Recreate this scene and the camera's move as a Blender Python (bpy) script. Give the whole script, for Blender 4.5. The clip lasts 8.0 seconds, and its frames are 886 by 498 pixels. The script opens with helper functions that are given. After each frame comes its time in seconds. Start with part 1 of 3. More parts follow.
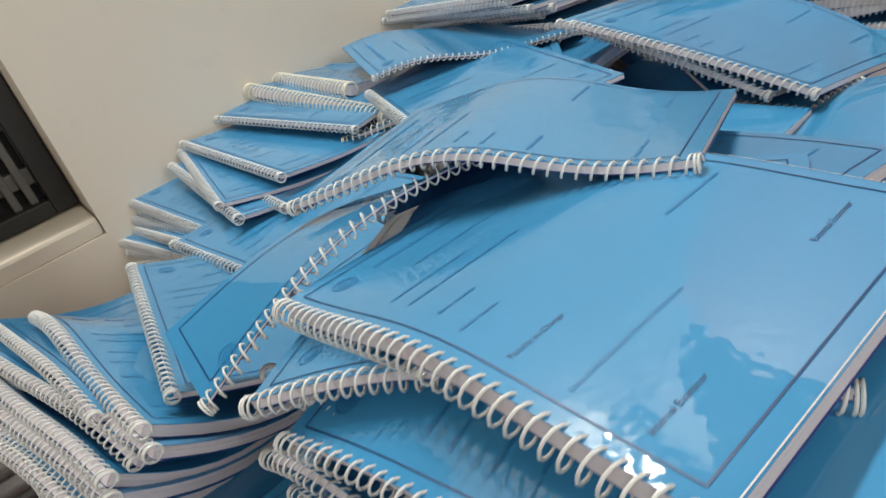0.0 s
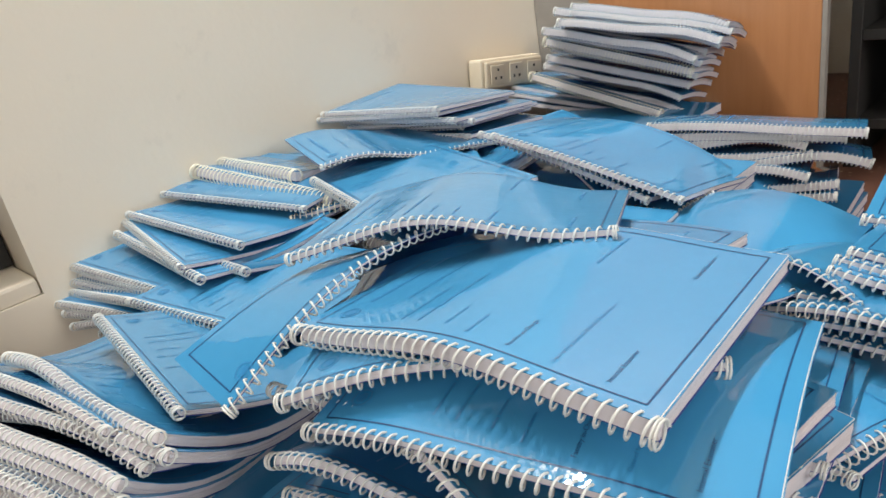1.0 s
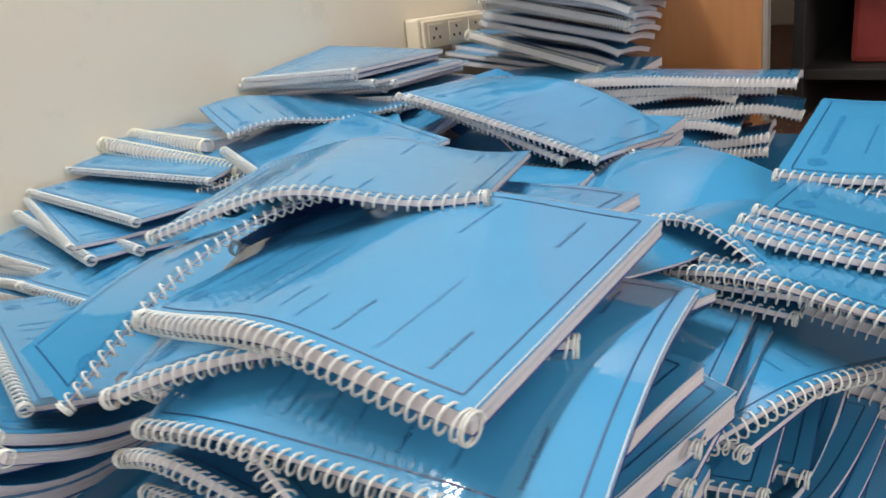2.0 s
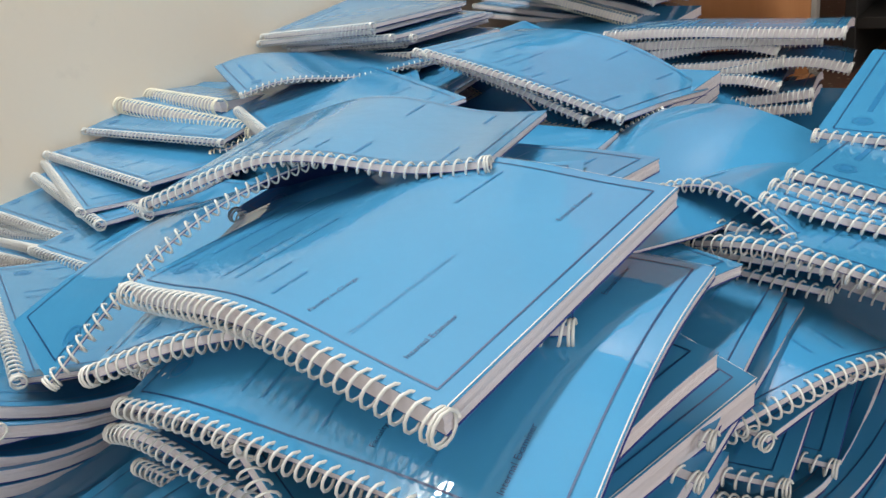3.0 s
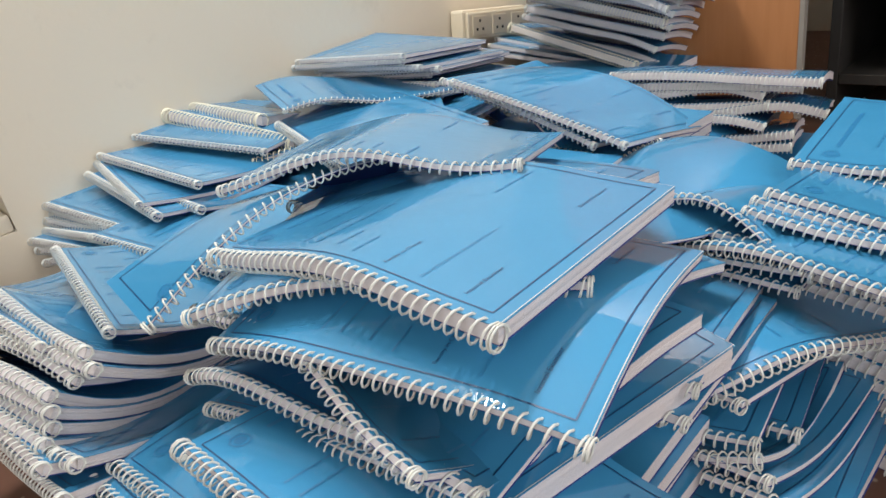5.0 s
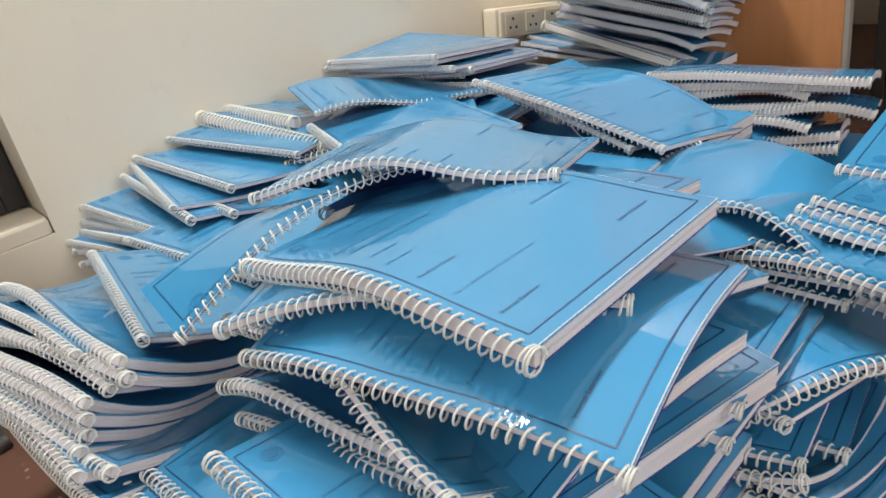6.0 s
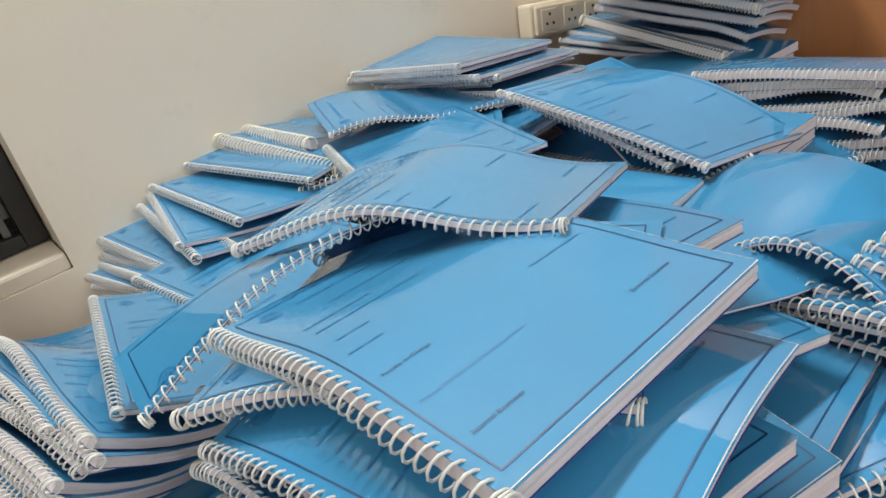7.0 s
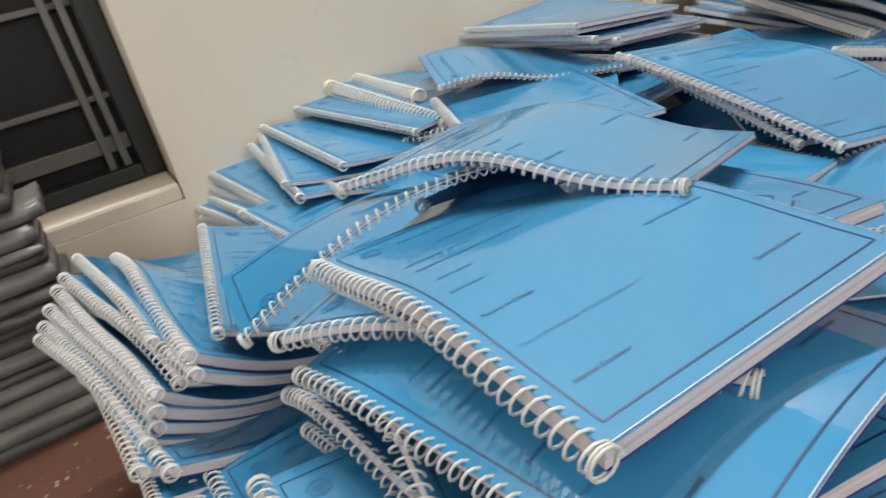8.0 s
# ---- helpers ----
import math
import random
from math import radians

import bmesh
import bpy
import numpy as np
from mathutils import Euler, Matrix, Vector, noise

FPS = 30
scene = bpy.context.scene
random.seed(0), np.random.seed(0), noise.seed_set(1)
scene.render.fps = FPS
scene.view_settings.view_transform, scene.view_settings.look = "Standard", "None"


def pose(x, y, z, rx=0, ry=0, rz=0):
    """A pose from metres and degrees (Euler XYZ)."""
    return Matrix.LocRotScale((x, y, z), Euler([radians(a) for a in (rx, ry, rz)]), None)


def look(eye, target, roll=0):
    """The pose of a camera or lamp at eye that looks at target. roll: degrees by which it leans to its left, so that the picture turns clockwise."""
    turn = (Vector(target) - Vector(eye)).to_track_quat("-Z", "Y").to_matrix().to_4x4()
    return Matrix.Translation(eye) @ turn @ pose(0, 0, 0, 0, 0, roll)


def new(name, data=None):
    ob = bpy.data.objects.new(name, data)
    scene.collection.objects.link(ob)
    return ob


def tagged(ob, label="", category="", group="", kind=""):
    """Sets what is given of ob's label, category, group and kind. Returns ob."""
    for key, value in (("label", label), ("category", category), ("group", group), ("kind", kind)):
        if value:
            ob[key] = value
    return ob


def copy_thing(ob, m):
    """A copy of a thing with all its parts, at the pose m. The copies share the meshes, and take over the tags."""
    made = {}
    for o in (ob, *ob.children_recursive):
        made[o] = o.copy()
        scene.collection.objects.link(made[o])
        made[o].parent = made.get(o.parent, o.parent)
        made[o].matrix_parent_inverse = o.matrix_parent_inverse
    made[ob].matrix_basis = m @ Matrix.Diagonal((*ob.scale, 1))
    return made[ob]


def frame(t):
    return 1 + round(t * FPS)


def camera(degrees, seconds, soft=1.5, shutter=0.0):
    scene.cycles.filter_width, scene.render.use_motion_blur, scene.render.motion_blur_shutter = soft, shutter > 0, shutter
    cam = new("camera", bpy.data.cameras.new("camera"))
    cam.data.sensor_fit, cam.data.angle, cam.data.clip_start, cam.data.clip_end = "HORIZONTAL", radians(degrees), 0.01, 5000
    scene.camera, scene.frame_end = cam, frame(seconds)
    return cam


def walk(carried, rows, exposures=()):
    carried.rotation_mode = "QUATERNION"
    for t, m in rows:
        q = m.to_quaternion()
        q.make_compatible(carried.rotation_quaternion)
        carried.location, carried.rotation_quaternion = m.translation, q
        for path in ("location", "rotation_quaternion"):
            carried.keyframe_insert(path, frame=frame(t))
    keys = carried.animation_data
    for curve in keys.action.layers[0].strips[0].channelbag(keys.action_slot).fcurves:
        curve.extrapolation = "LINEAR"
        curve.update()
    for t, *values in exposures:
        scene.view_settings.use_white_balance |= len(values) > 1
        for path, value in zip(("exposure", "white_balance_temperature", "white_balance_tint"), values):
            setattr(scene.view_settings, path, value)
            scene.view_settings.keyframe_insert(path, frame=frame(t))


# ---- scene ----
cam = camera(64.8, 8.0, soft=1.5, shutter=0.3)
METRES, EYE, TILT, LEAN, TURN = 0.665, 0.55, -30.0, 16.5, 51.0
ROWS = [
    (0.0, 0.0, 0.0, 0.0, -0.0, 0.0, -0.0),
    (0.2, -0.0508, -0.0274, -0.0363, -3.77, 1.56, -1.29),
    (0.5, -0.1049, -0.0822, -0.0638, -7.62, 3.74, -2.25),
    (0.7, -0.1294, -0.1380, -0.0757, -9.11, 6.87, -2.66),
    (1.0, -0.1326, -0.1839, -0.0805, -10.51, 8.79, -1.6),
    (1.5, -0.0962, -0.1971, -0.0727, -10.55, 9.0, -0.26),
    (1.8, -0.0363, -0.1743, -0.0647, -9.75, 7.28, -0.06),
    (2.0, 0.0133, -0.1431, -0.0636, -11.65, 6.03, 0.44),
    (2.2, 0.0553, -0.1173, -0.0578, -11.24, 4.74, 1.01),
    (3.3, 0.0624, -0.1007, -0.0420, -8.04, 2.32, -0.52),
    (3.5, 0.0541, -0.1078, -0.044, -8.05, 2.54, -0.69),
    (3.8, 0.0377, -0.1247, -0.0591, -8.26, 2.69, -1.23),
    (4.0, 0.0282, -0.1363, -0.0628, -8.35, 3.01, -1.68),
    (4.2, 0.0193, -0.1532, -0.0687, -8.41, 3.87, -1.90),
    (5.3, -0.0212, -0.2505, -0.1312, -9.62, 5.71, -2.83),
    (5.5, -0.0264, -0.2504, -0.1335, -9.21, 5.3, -3.14),
    (5.8, -0.0238, -0.2363, -0.1160, -8.07, 5.28, -3.62),
    (6.0, -0.0131, -0.2208, -0.0983, -6.97, 5.09, -3.2),
    (6.3, 0.0124, -0.1811, -0.0620, -4.63, 4.75, -2.18),
    (6.5, 0.0273, -0.1674, -0.0423, -3.84, 4.44, -1.94),
    (7.0, 0.07, -0.1174, -0.0052, -1.82, 3.97, -1.93),
    (7.5, 0.0926, -0.0831, -0.0013, 0.49, 2.56, -3.42),
    (7.8, 0.0762, -0.0887, -0.0177, 3.44, 1.66, -5.68),
    (8.0, 0.0554, -0.1003, -0.0297, 5.24, 0.97, -7.83),
]
walk(cam, [(t, pose(0, 0, EYE, TILT, LEAN, TURN) @ pose(METRES * x, METRES * y, METRES * z, 90 + pitch, roll, yaw)) for t, x, y, z, yaw, pitch, roll in ROWS],
     exposures=[(0.0, -0.30), (0.5, -0.1), (1.0, 0.08), (2.0, 0.0), (4.0, -0.05), (5.5, 0.05), (6.5, -0.05), (7.2, -0.15), (8.0, -0.15)])

# ---- world and light ----
world = bpy.data.worlds.new("world")
scene.world = world
world.use_nodes = True
sky = world.node_tree.nodes.new("ShaderNodeTexSky")
sky.sky_type, sky.sun_disc = "NISHITA", False
sky.sun_elevation, sky.sun_rotation = radians(40), radians(120)
world.node_tree.links.new(sky.outputs[0], world.node_tree.nodes["Background"].inputs[0])
world.node_tree.nodes["Background"].inputs[1].default_value = 0.1


def area(name, eye, target, sx, sy, watts, colour):
    data = bpy.data.lights.new(name, "AREA")
    data.shape, data.size, data.size_y, data.energy, data.color = "RECTANGLE", sx, sy, watts, colour
    ob = new(name, data)
    ob.matrix_world = look(eye, target)
    return ob


# the strip light high on the window wall, and two added fill lamps from behind the camera
area("strip_light", (-1.00, 0.62, 2.20), (0.2, 0.62, 0.2), 1.20, 0.09, 54, (1.0, 0.985, 0.95))
area("fill_light_east", (2.35, 0.6, 1.55), (-0.6, 0.4, 0.6), 1.6, 1.2, 36, (1.0, 0.995, 0.98))
area("fill_light_south", (0.9, -2.15, 1.35), (-0.4, 0.4, 0.4), 1.1, 1.9, 34, (1.0, 0.995, 0.98))


# ---- materials ----
def material(name):
    m = bpy.data.materials.new(name)
    m.use_nodes = True
    nt = m.node_tree
    return m, nt, nt.nodes["Principled BSDF"]


def node(nt, kind, **values):
    n = nt.nodes.new(kind)
    for key, value in values.items():
        n.inputs[key].default_value = value
    return n


def ramp(nt, source, stops):
    n = nt.nodes.new("ShaderNodeValToRGB")
    el = n.color_ramp.elements
    while len(el) < len(stops):
        el.new(0.5)
    for e, (p, c) in zip(el, stops):
        e.position, e.color = p, (*c, 1)
    nt.links.new(source, n.inputs[0])
    return n.outputs[0]


def mix(nt, fac, a, b):
    n = nt.nodes.new("ShaderNodeMix")
    n.data_type = "RGBA"
    for socket, value in ((n.inputs[0], fac), (n.inputs[6], a), (n.inputs[7], b)):
        if isinstance(value, bpy.types.NodeSocket):
            nt.links.new(value, socket)
        else:
            socket.default_value = value if isinstance(value, (int, float)) else (*value, 1)
    return n.outputs[2]


def noise_of(nt, scale, detail=3.0, rough=0.55, coords="Object", stretch=(1, 1, 1)):
    tc = nt.nodes.new("ShaderNodeTexCoord")
    mp = node(nt, "ShaderNodeMapping", Scale=stretch)
    nt.links.new(tc.outputs[coords], mp.inputs[0])
    n = node(nt, "ShaderNodeTexNoise", Scale=scale, Detail=detail, Roughness=rough)
    nt.links.new(mp.outputs[0], n.inputs["Vector"])
    return n.outputs[0]


def bump(nt, bsdf, height, strength, distance):
    n = node(nt, "ShaderNodeBump", Strength=strength, Distance=distance)
    nt.links.new(height, n.inputs["Height"])
    nt.links.new(n.outputs[0], bsdf.inputs["Normal"])


def cover_material(name, base, light, rough, coat):
    """Printed card under a clear glossy film."""
    m, nt, b = material(name)
    info = nt.nodes.new("ShaderNodeObjectInfo")
    tone = mix(nt, noise_of(nt, 9, 2), base, light)
    hsv = node(nt, "ShaderNodeHueSaturation")
    mr = node(nt, "ShaderNodeMapRange")
    mr.inputs[3].default_value, mr.inputs[4].default_value = 0.88, 1.1
    nt.links.new(info.outputs["Random"], mr.inputs[0])
    nt.links.new(mr.outputs[0], hsv.inputs["Value"])
    nt.links.new(tone, hsv.inputs["Color"])
    nt.links.new(hsv.outputs[0], b.inputs["Base Color"])
    b.inputs["Roughness"].default_value = rough
    b.inputs["Specular IOR Level"].default_value = 0.05
    b.inputs["Coat Weight"].default_value = coat
    b.inputs["Coat Roughness"].default_value = 0.035
    b.inputs["Coat IOR"].default_value = 1.65
    bump(nt, b, noise_of(nt, 28, 2), 0.12, 0.004)
    wave = node(nt, "ShaderNodeBump", Strength=0.16, Distance=0.006)
    nt.links.new(noise_of(nt, 13, 4, 0.6), wave.inputs["Height"])
    nt.links.new(wave.outputs[0], b.inputs["Coat Normal"])
    return m


M_BLUE = cover_material("blue_card_under_film", (0.037, 0.214, 0.415), (0.050, 0.252, 0.47), 0.42, 1.0)
M_NAVY = cover_material("navy_back_card", (0.02, 0.04, 0.21), (0.03, 0.055, 0.27), 0.45, 0.5)


def paper_material():
    m, nt, b = material("cut_paper_edges")
    lines = noise_of(nt, 60, 3, 0.6, "UV", (0.02, 1.6, 1))
    soft = noise_of(nt, 14, 2)
    c = mix(nt, soft, (0.64, 0.60, 0.62), (0.72, 0.68, 0.69))
    c = mix(nt, ramp(nt, lines, [(0.35, (0, 0, 0)), (0.62, (1, 1, 1))]), (0.50, 0.47, 0.50), c)
    nt.links.new(c, b.inputs["Base Color"])
    b.inputs["Roughness"].default_value = 0.85
    bump(nt, b, lines, 0.5, 0.0006)
    return m


M_PAPER = paper_material()


def plastic_material(name, a, c, rough):
    m, nt, b = material(name)
    nt.links.new(mix(nt, noise_of(nt, 22, 3), a, c), b.inputs["Base Color"])
    b.inputs["Roughness"].default_value = rough
    b.inputs["Subsurface Weight"].default_value = 0.0
    return m


M_COIL = plastic_material("white_coil_plastic", (0.54, 0.55, 0.53), (0.64, 0.65, 0.62), 0.3)
M_CREAM = plastic_material("aged_cream_coil_plastic", (0.70, 0.66, 0.52), (0.80, 0.77, 0.64), 0.4)
M_INK = plastic_material("dark_blue_ink", (0.004, 0.040, 0.125), (0.008, 0.06, 0.17), 0.4)
M_FAINT = plastic_material("worn_blue_ink", (0.014, 0.145, 0.33), (0.020, 0.175, 0.38), 0.4)


def plaster_material():
    m, nt, b = material("cream_wall_plaster")
    big, fine = noise_of(nt, 1.7, 4), noise_of(nt, 70, 4)
    c = mix(nt, big, (0.66, 0.595, 0.485), (0.73, 0.665, 0.555))
    c = mix(nt, ramp(nt, noise_of(nt, 6, 6, 0.7), [(0.60, (0, 0, 0)), (0.78, (0.35, 0.35, 0.35))]), c, (0.40, 0.365, 0.32))
    nt.links.new(c, b.inputs["Base Color"])
    b.inputs["Roughness"].default_value = 0.7
    bump(nt, b, mix(nt, 0.35, noise_of(nt, 9, 3), fine), 0.25, 0.004)
    return m


M_WALL = plaster_material()


def wood_material(name, a, c, stretch):
    m, nt, b = material(name)
    g = noise_of(nt, 9, 5, 0.6, "Object", stretch)
    col = mix(nt, ramp(nt, g, [(0.3, (0, 0, 0)), (0.7, (1, 1, 1))]), a, c)
    nt.links.new(mix(nt, noise_of(nt, 3, 2), col, a), b.inputs["Base Color"])
    b.inputs["Roughness"].default_value = 0.42
    bump(nt, b, g, 0.1, 0.001)
    return m


M_WOOD = wood_material("orange_wood_veneer", (0.36, 0.155, 0.06), (0.46, 0.215, 0.09), (6, 6, 0.5))
# grey of the board edge; also the shade on the wall strip beside it
M_EDGE = plastic_material("grey_board_edge_and_wall_shade", (0.20, 0.18, 0.16), (0.28, 0.26, 0.23), 0.6)
# dark paint on the window frame; on the shelf it stands in for shade
M_DARK = plastic_material("dark_frame_paint_and_shelf_shade", (0.012, 0.011, 0.01), (0.024, 0.022, 0.02), 0.6)
M_GRILL = plastic_material("grey_window_bar", (0.085, 0.08, 0.07), (0.15, 0.14, 0.125), 0.45)
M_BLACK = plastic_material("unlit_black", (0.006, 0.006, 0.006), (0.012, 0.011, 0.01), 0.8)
M_BROWN = plastic_material("dark_brown_cloth", (0.03, 0.022, 0.016), (0.06, 0.045, 0.03), 0.8)
M_RED = plastic_material("dull_red_plastic", (0.16, 0.02, 0.018), (0.22, 0.035, 0.03), 0.45)
M_GREEN = plastic_material("dull_olive_cloth", (0.05, 0.055, 0.03), (0.09, 0.09, 0.05), 0.8)
M_BOX = plastic_material("old_ivory_plastic", (0.60, 0.53, 0.40), (0.68, 0.61, 0.48), 0.5)
M_WRAP = plastic_material("grey_plastic_wrap", (0.10, 0.095, 0.09), (0.22, 0.21, 0.20), 0.4)
M_WRAPD = plastic_material("dark_grey_bundle", (0.05, 0.047, 0.045), (0.10, 0.095, 0.09), 0.55)


def terrazzo_material():
    m, nt, b = material("red_brown_terrazzo")
    tc = nt.nodes.new("ShaderNodeTexCoord")
    v = node(nt, "ShaderNodeTexVoronoi", Scale=70.0)
    nt.links.new(tc.outputs["Object"], v.inputs["Vector"])
    chips = ramp(nt, v.outputs["Distance"], [(0.16, (1, 1, 1)), (0.27, (0, 0, 0))])
    pick = ramp(nt, v.outputs["Color"], [(0.55, (0, 0, 0)), (0.7, (1, 1, 1))])
    c = mix(nt, noise_of(nt, 5, 5), (0.075, 0.032, 0.022), (0.15, 0.07, 0.045))
    c2 = mix(nt, pick, c, (0.30, 0.23, 0.17))
    nt.links.new(mix(nt, chips, c, c2), b.inputs["Base Color"])
    b.inputs["Roughness"].default_value = 0.45
    bump(nt, b, noise_of(nt, 40, 3), 0.15, 0.002)
    return m


M_FLOOR = terrazzo_material()


# ---- mesh helpers ----
def mesh_object(name, verts, faces, mat, parent=None, label="", uvs=None, smooth=True):
    me = bpy.data.meshes.new(name)
    me.from_pydata([tuple(v) for v in verts], [], faces)
    if uvs is not None:
        layer = me.uv_layers.new(name="UVMap")
        loops = np.empty(len(me.loops), dtype=np.int32)
        me.loops.foreach_get("vertex_index", loops)
        layer.data.foreach_set("uv", np.asarray(uvs, dtype=np.float32)[loops].ravel())
    if smooth:
        me.polygons.foreach_set("use_smooth", [True] * len(me.polygons))
    me.materials.append(mat)
    me.update()
    ob = new(name, me)
    if parent:
        ob.parent = parent
    if label:
        tagged(ob, label)
    return ob


def part(name, bm, mat, parent=None, label=""):
    me = bpy.data.meshes.new(name)
    bmesh.ops.recalc_face_normals(bm, faces=bm.faces)
    bm.to_mesh(me)
    bm.free()
    me.materials.append(mat)
    ob = new(name, me)
    if parent:
        ob.parent = parent
    if label:
        tagged(ob, label)
    return ob


def box(bm, x0, x1, y0, y1, z0, z1, bevel=0.0, m=None):
    made = bmesh.ops.create_cube(bm, size=1.0)["verts"]
    for v in made:
        v.co = Vector(((x0 + x1) / 2 + v.co.x * (x1 - x0), (y0 + y1) / 2 + v.co.y * (y1 - y0), (z0 + z1) / 2 + v.co.z * (z1 - z0)))
        if m:
            v.co = m @ v.co
    if bevel:
        edges = list({e for v in made for e in v.link_edges})
        bmesh.ops.bevel(bm, geom=edges, offset=bevel, segments=2, affect="EDGES", profile=0.6)
    return bm


# ---- room ----
WALL_X, BACK_Y, RIGHT_X, FRONT_Y, CEIL = -1.067, 1.40, 2.40, -2.2, 2.80
WIN_Y0, WIN_Y1, WIN_Z0, WIN_Z1 = -0.95, 0.088, 0.2235, 1.45

bm = box(bmesh.new(), WALL_X - 0.3, RIGHT_X + 0.2, FRONT_Y - 0.2, BACK_Y + 1.2, -0.05, 0.0)
tagged(part("floor", bm, M_FLOOR), "red-brown terrazzo floor with pale chips", "floor", kind="structure")

bm = bmesh.new()
for y0, y1, z0, z1 in ((FRONT_Y, WIN_Y0, 0, CEIL), (WIN_Y1, BACK_Y + 1.0, 0, CEIL), (WIN_Y0, WIN_Y1, 0, WIN_Z0), (WIN_Y0, WIN_Y1, WIN_Z1, CEIL)):
    box(bm, WALL_X - 0.16, WALL_X, y0, y1, z0, z1)
tagged(part("wall_west", bm, M_WALL), "cream plastered wall with faint smudges", "wall", kind="structure")
bm = box(bmesh.new(), WALL_X - 0.16, RIGHT_X + 0.12, BACK_Y + 1.0, BACK_Y + 1.12, 0, CEIL)
tagged(part("wall_north", bm, M_WALL), "cream plastered wall behind the clutter", "wall", kind="structure")
# out of view; the opening is added to go with the east fill lamp
bm = bmesh.new()
for y0, y1, z0, z1 in ((FRONT_Y, -0.2, 0, CEIL), (1.4, BACK_Y + 1.0, 0, CEIL), (-0.2, 1.4, 0, 0.95), (-0.2, 1.4, 2.15, CEIL)):
    box(bm, RIGHT_X, RIGHT_X + 0.12, y0, y1, z0, z1)
tagged(part("wall_east", bm, M_WALL), "unseen cream plastered wall with an opening added at the fill lamp", "wall", kind="structure")
# out of view; the tall gap is added to go with the south fill lamp
bm = bmesh.new()
for x0, x1, z0, z1 in ((WALL_X - 0.16, 0.3, 0, CEIL), (1.5, RIGHT_X + 0.12, 0, CEIL), (0.3, 1.5, 2.15, CEIL)):
    box(bm, x0, x1, FRONT_Y - 0.12, FRONT_Y, z0, z1)
tagged(part("wall_south", bm, M_WALL), "unseen cream plastered wall with a tall gap added at the fill lamp", "wall", kind="structure")
bm = box(bmesh.new(), WALL_X - 0.16, RIGHT_X + 0.12, FRONT_Y - 0.12, BACK_Y + 1.12, CEIL, CEIL + 0.1)
tagged(part("ceiling", bm, M_WALL), "pale plastered ceiling", "ceiling", kind="structure")


# ---- bound reports ----
LONG = 0.297
KNOTS = np.linspace(0.0, 1.0, 33)


def running(values, step):
    return np.concatenate([[0.0], np.cumsum((values[1:] + values[:-1]) * step / 2)])


def bent_sheet(wide, c1, c2, c3, e1, tw, arch=0.0):
    """A function that lays a flat page point (s along the spine 0..1, v metres off the spine, height) on the bent report."""
    ph = c1 * np.cos(np.pi * KNOTS) + c2 * np.cos(2 * np.pi * KNOTS) + c3 * np.cos(3 * np.pi * KNOTS)
    ys, zs = running(np.cos(ph), LONG / 32), running(np.sin(ph), LONG / 32)
    ys, zs = ys - ys[16], zs - (zs[0] + zs[-1]) / 2
    ps = e1 * np.cos(np.pi * KNOTS)
    xs, zv = running(np.cos(ps), wide / 32), running(np.sin(ps), wide / 32)

    def lay(s, v, h):
        s, v, h = np.broadcast_arrays(np.asarray(s, float), np.asarray(v, float), np.asarray(h, float))
        # beyond the ends of the spine the sheet runs on straight
        y = np.interp(s, KNOTS, ys) + np.where(s < 0, s, np.where(s > 1, s - 1, 0)) * LONG
        z = np.interp(s, KNOTS, zs)
        a = np.interp(s, KNOTS, ph)
        x = np.where(v < 0, v, np.interp(v, KNOTS * wide, xs))
        z = z + np.where(v < 0, v * math.sin(e1), np.interp(v, KNOTS * wide, zv)) + tw * (s - 0.5) * LONG * v + arch * np.sin(np.pi * np.clip(s, 0, 1)) * (np.maximum(v, 0) / wide) ** 2
        b = np.interp(v, KNOTS * wide, ps)
        return np.stack([x - h * np.sin(b), y - h * np.sin(a), z + h * np.cos(a) * np.cos(b)], -1)
    return lay


NU, NV = 28, 10


def slab(lay, wide, top, bottom, rng, over=0.0, ragged=0.0, layers=1):
    """A closed sheet or block of pages between two heights, its cut edges a little uneven."""
    s = np.linspace(-over / LONG, 1 + over / LONG, NU + 1)
    v = np.linspace(0.0, wide + over, NV + 1)
    verts, faces, uvs = [], [], []
    S, V = np.meshgrid(s, v, indexing="ij")
    ring = [(i, 0) for i in range(NU)] + [(NU, j) for j in range(NV)] + [(i, NV) for i in range(NU, 0, -1)] + [(0, j) for j in range(NV, 0, -1)]
    count = (NU + 1) * (NV + 1)
    for h in (top, bottom):
        verts.append(lay(S, V, h).reshape(-1, 3))
        uvs.append(np.stack([S.ravel() * 3, V.ravel() * 3], -1))
    at = lambda i, j: i * (NV + 1) + j
    for i in range(NU):
        for j in range(NV):
            q = (at(i, j), at(i, j + 1), at(i + 1, j + 1), at(i + 1, j))
            faces.append(q[::-1])
            faces.append(tuple(k + count for k in q))
    # side bands
    base = 2 * count
    ri = np.array([r[0] for r in ring])
    rj = np.array([r[1] for r in ring])
    along = np.arange(len(ring)) * 0.01
    for k in range(layers + 1):
        f = k / layers
        off = (rng.uniform(-ragged, ragged, 3) if 0 < k < layers else np.zeros(3))
        ss = s[ri] + np.where(ri == 0, -off[0], np.where(ri == NU, off[1], 0)) / LONG
        vv = v[rj] + np.where(rj == NV, off[2], 0)
        verts.append(lay(ss, vv, top + (bottom - top) * f))
        uvs.append(np.stack([along, np.full(len(ring), f * abs(top - bottom) * 60)], -1))
    n = len(ring)
    for k in range(layers):
        for i in range(n):
            a, b = base + k * n + i, base + k * n + (i + 1) % n
            faces.append((a, b, b + n, a + n))
    return np.concatenate(verts), faces, np.concatenate(uvs)


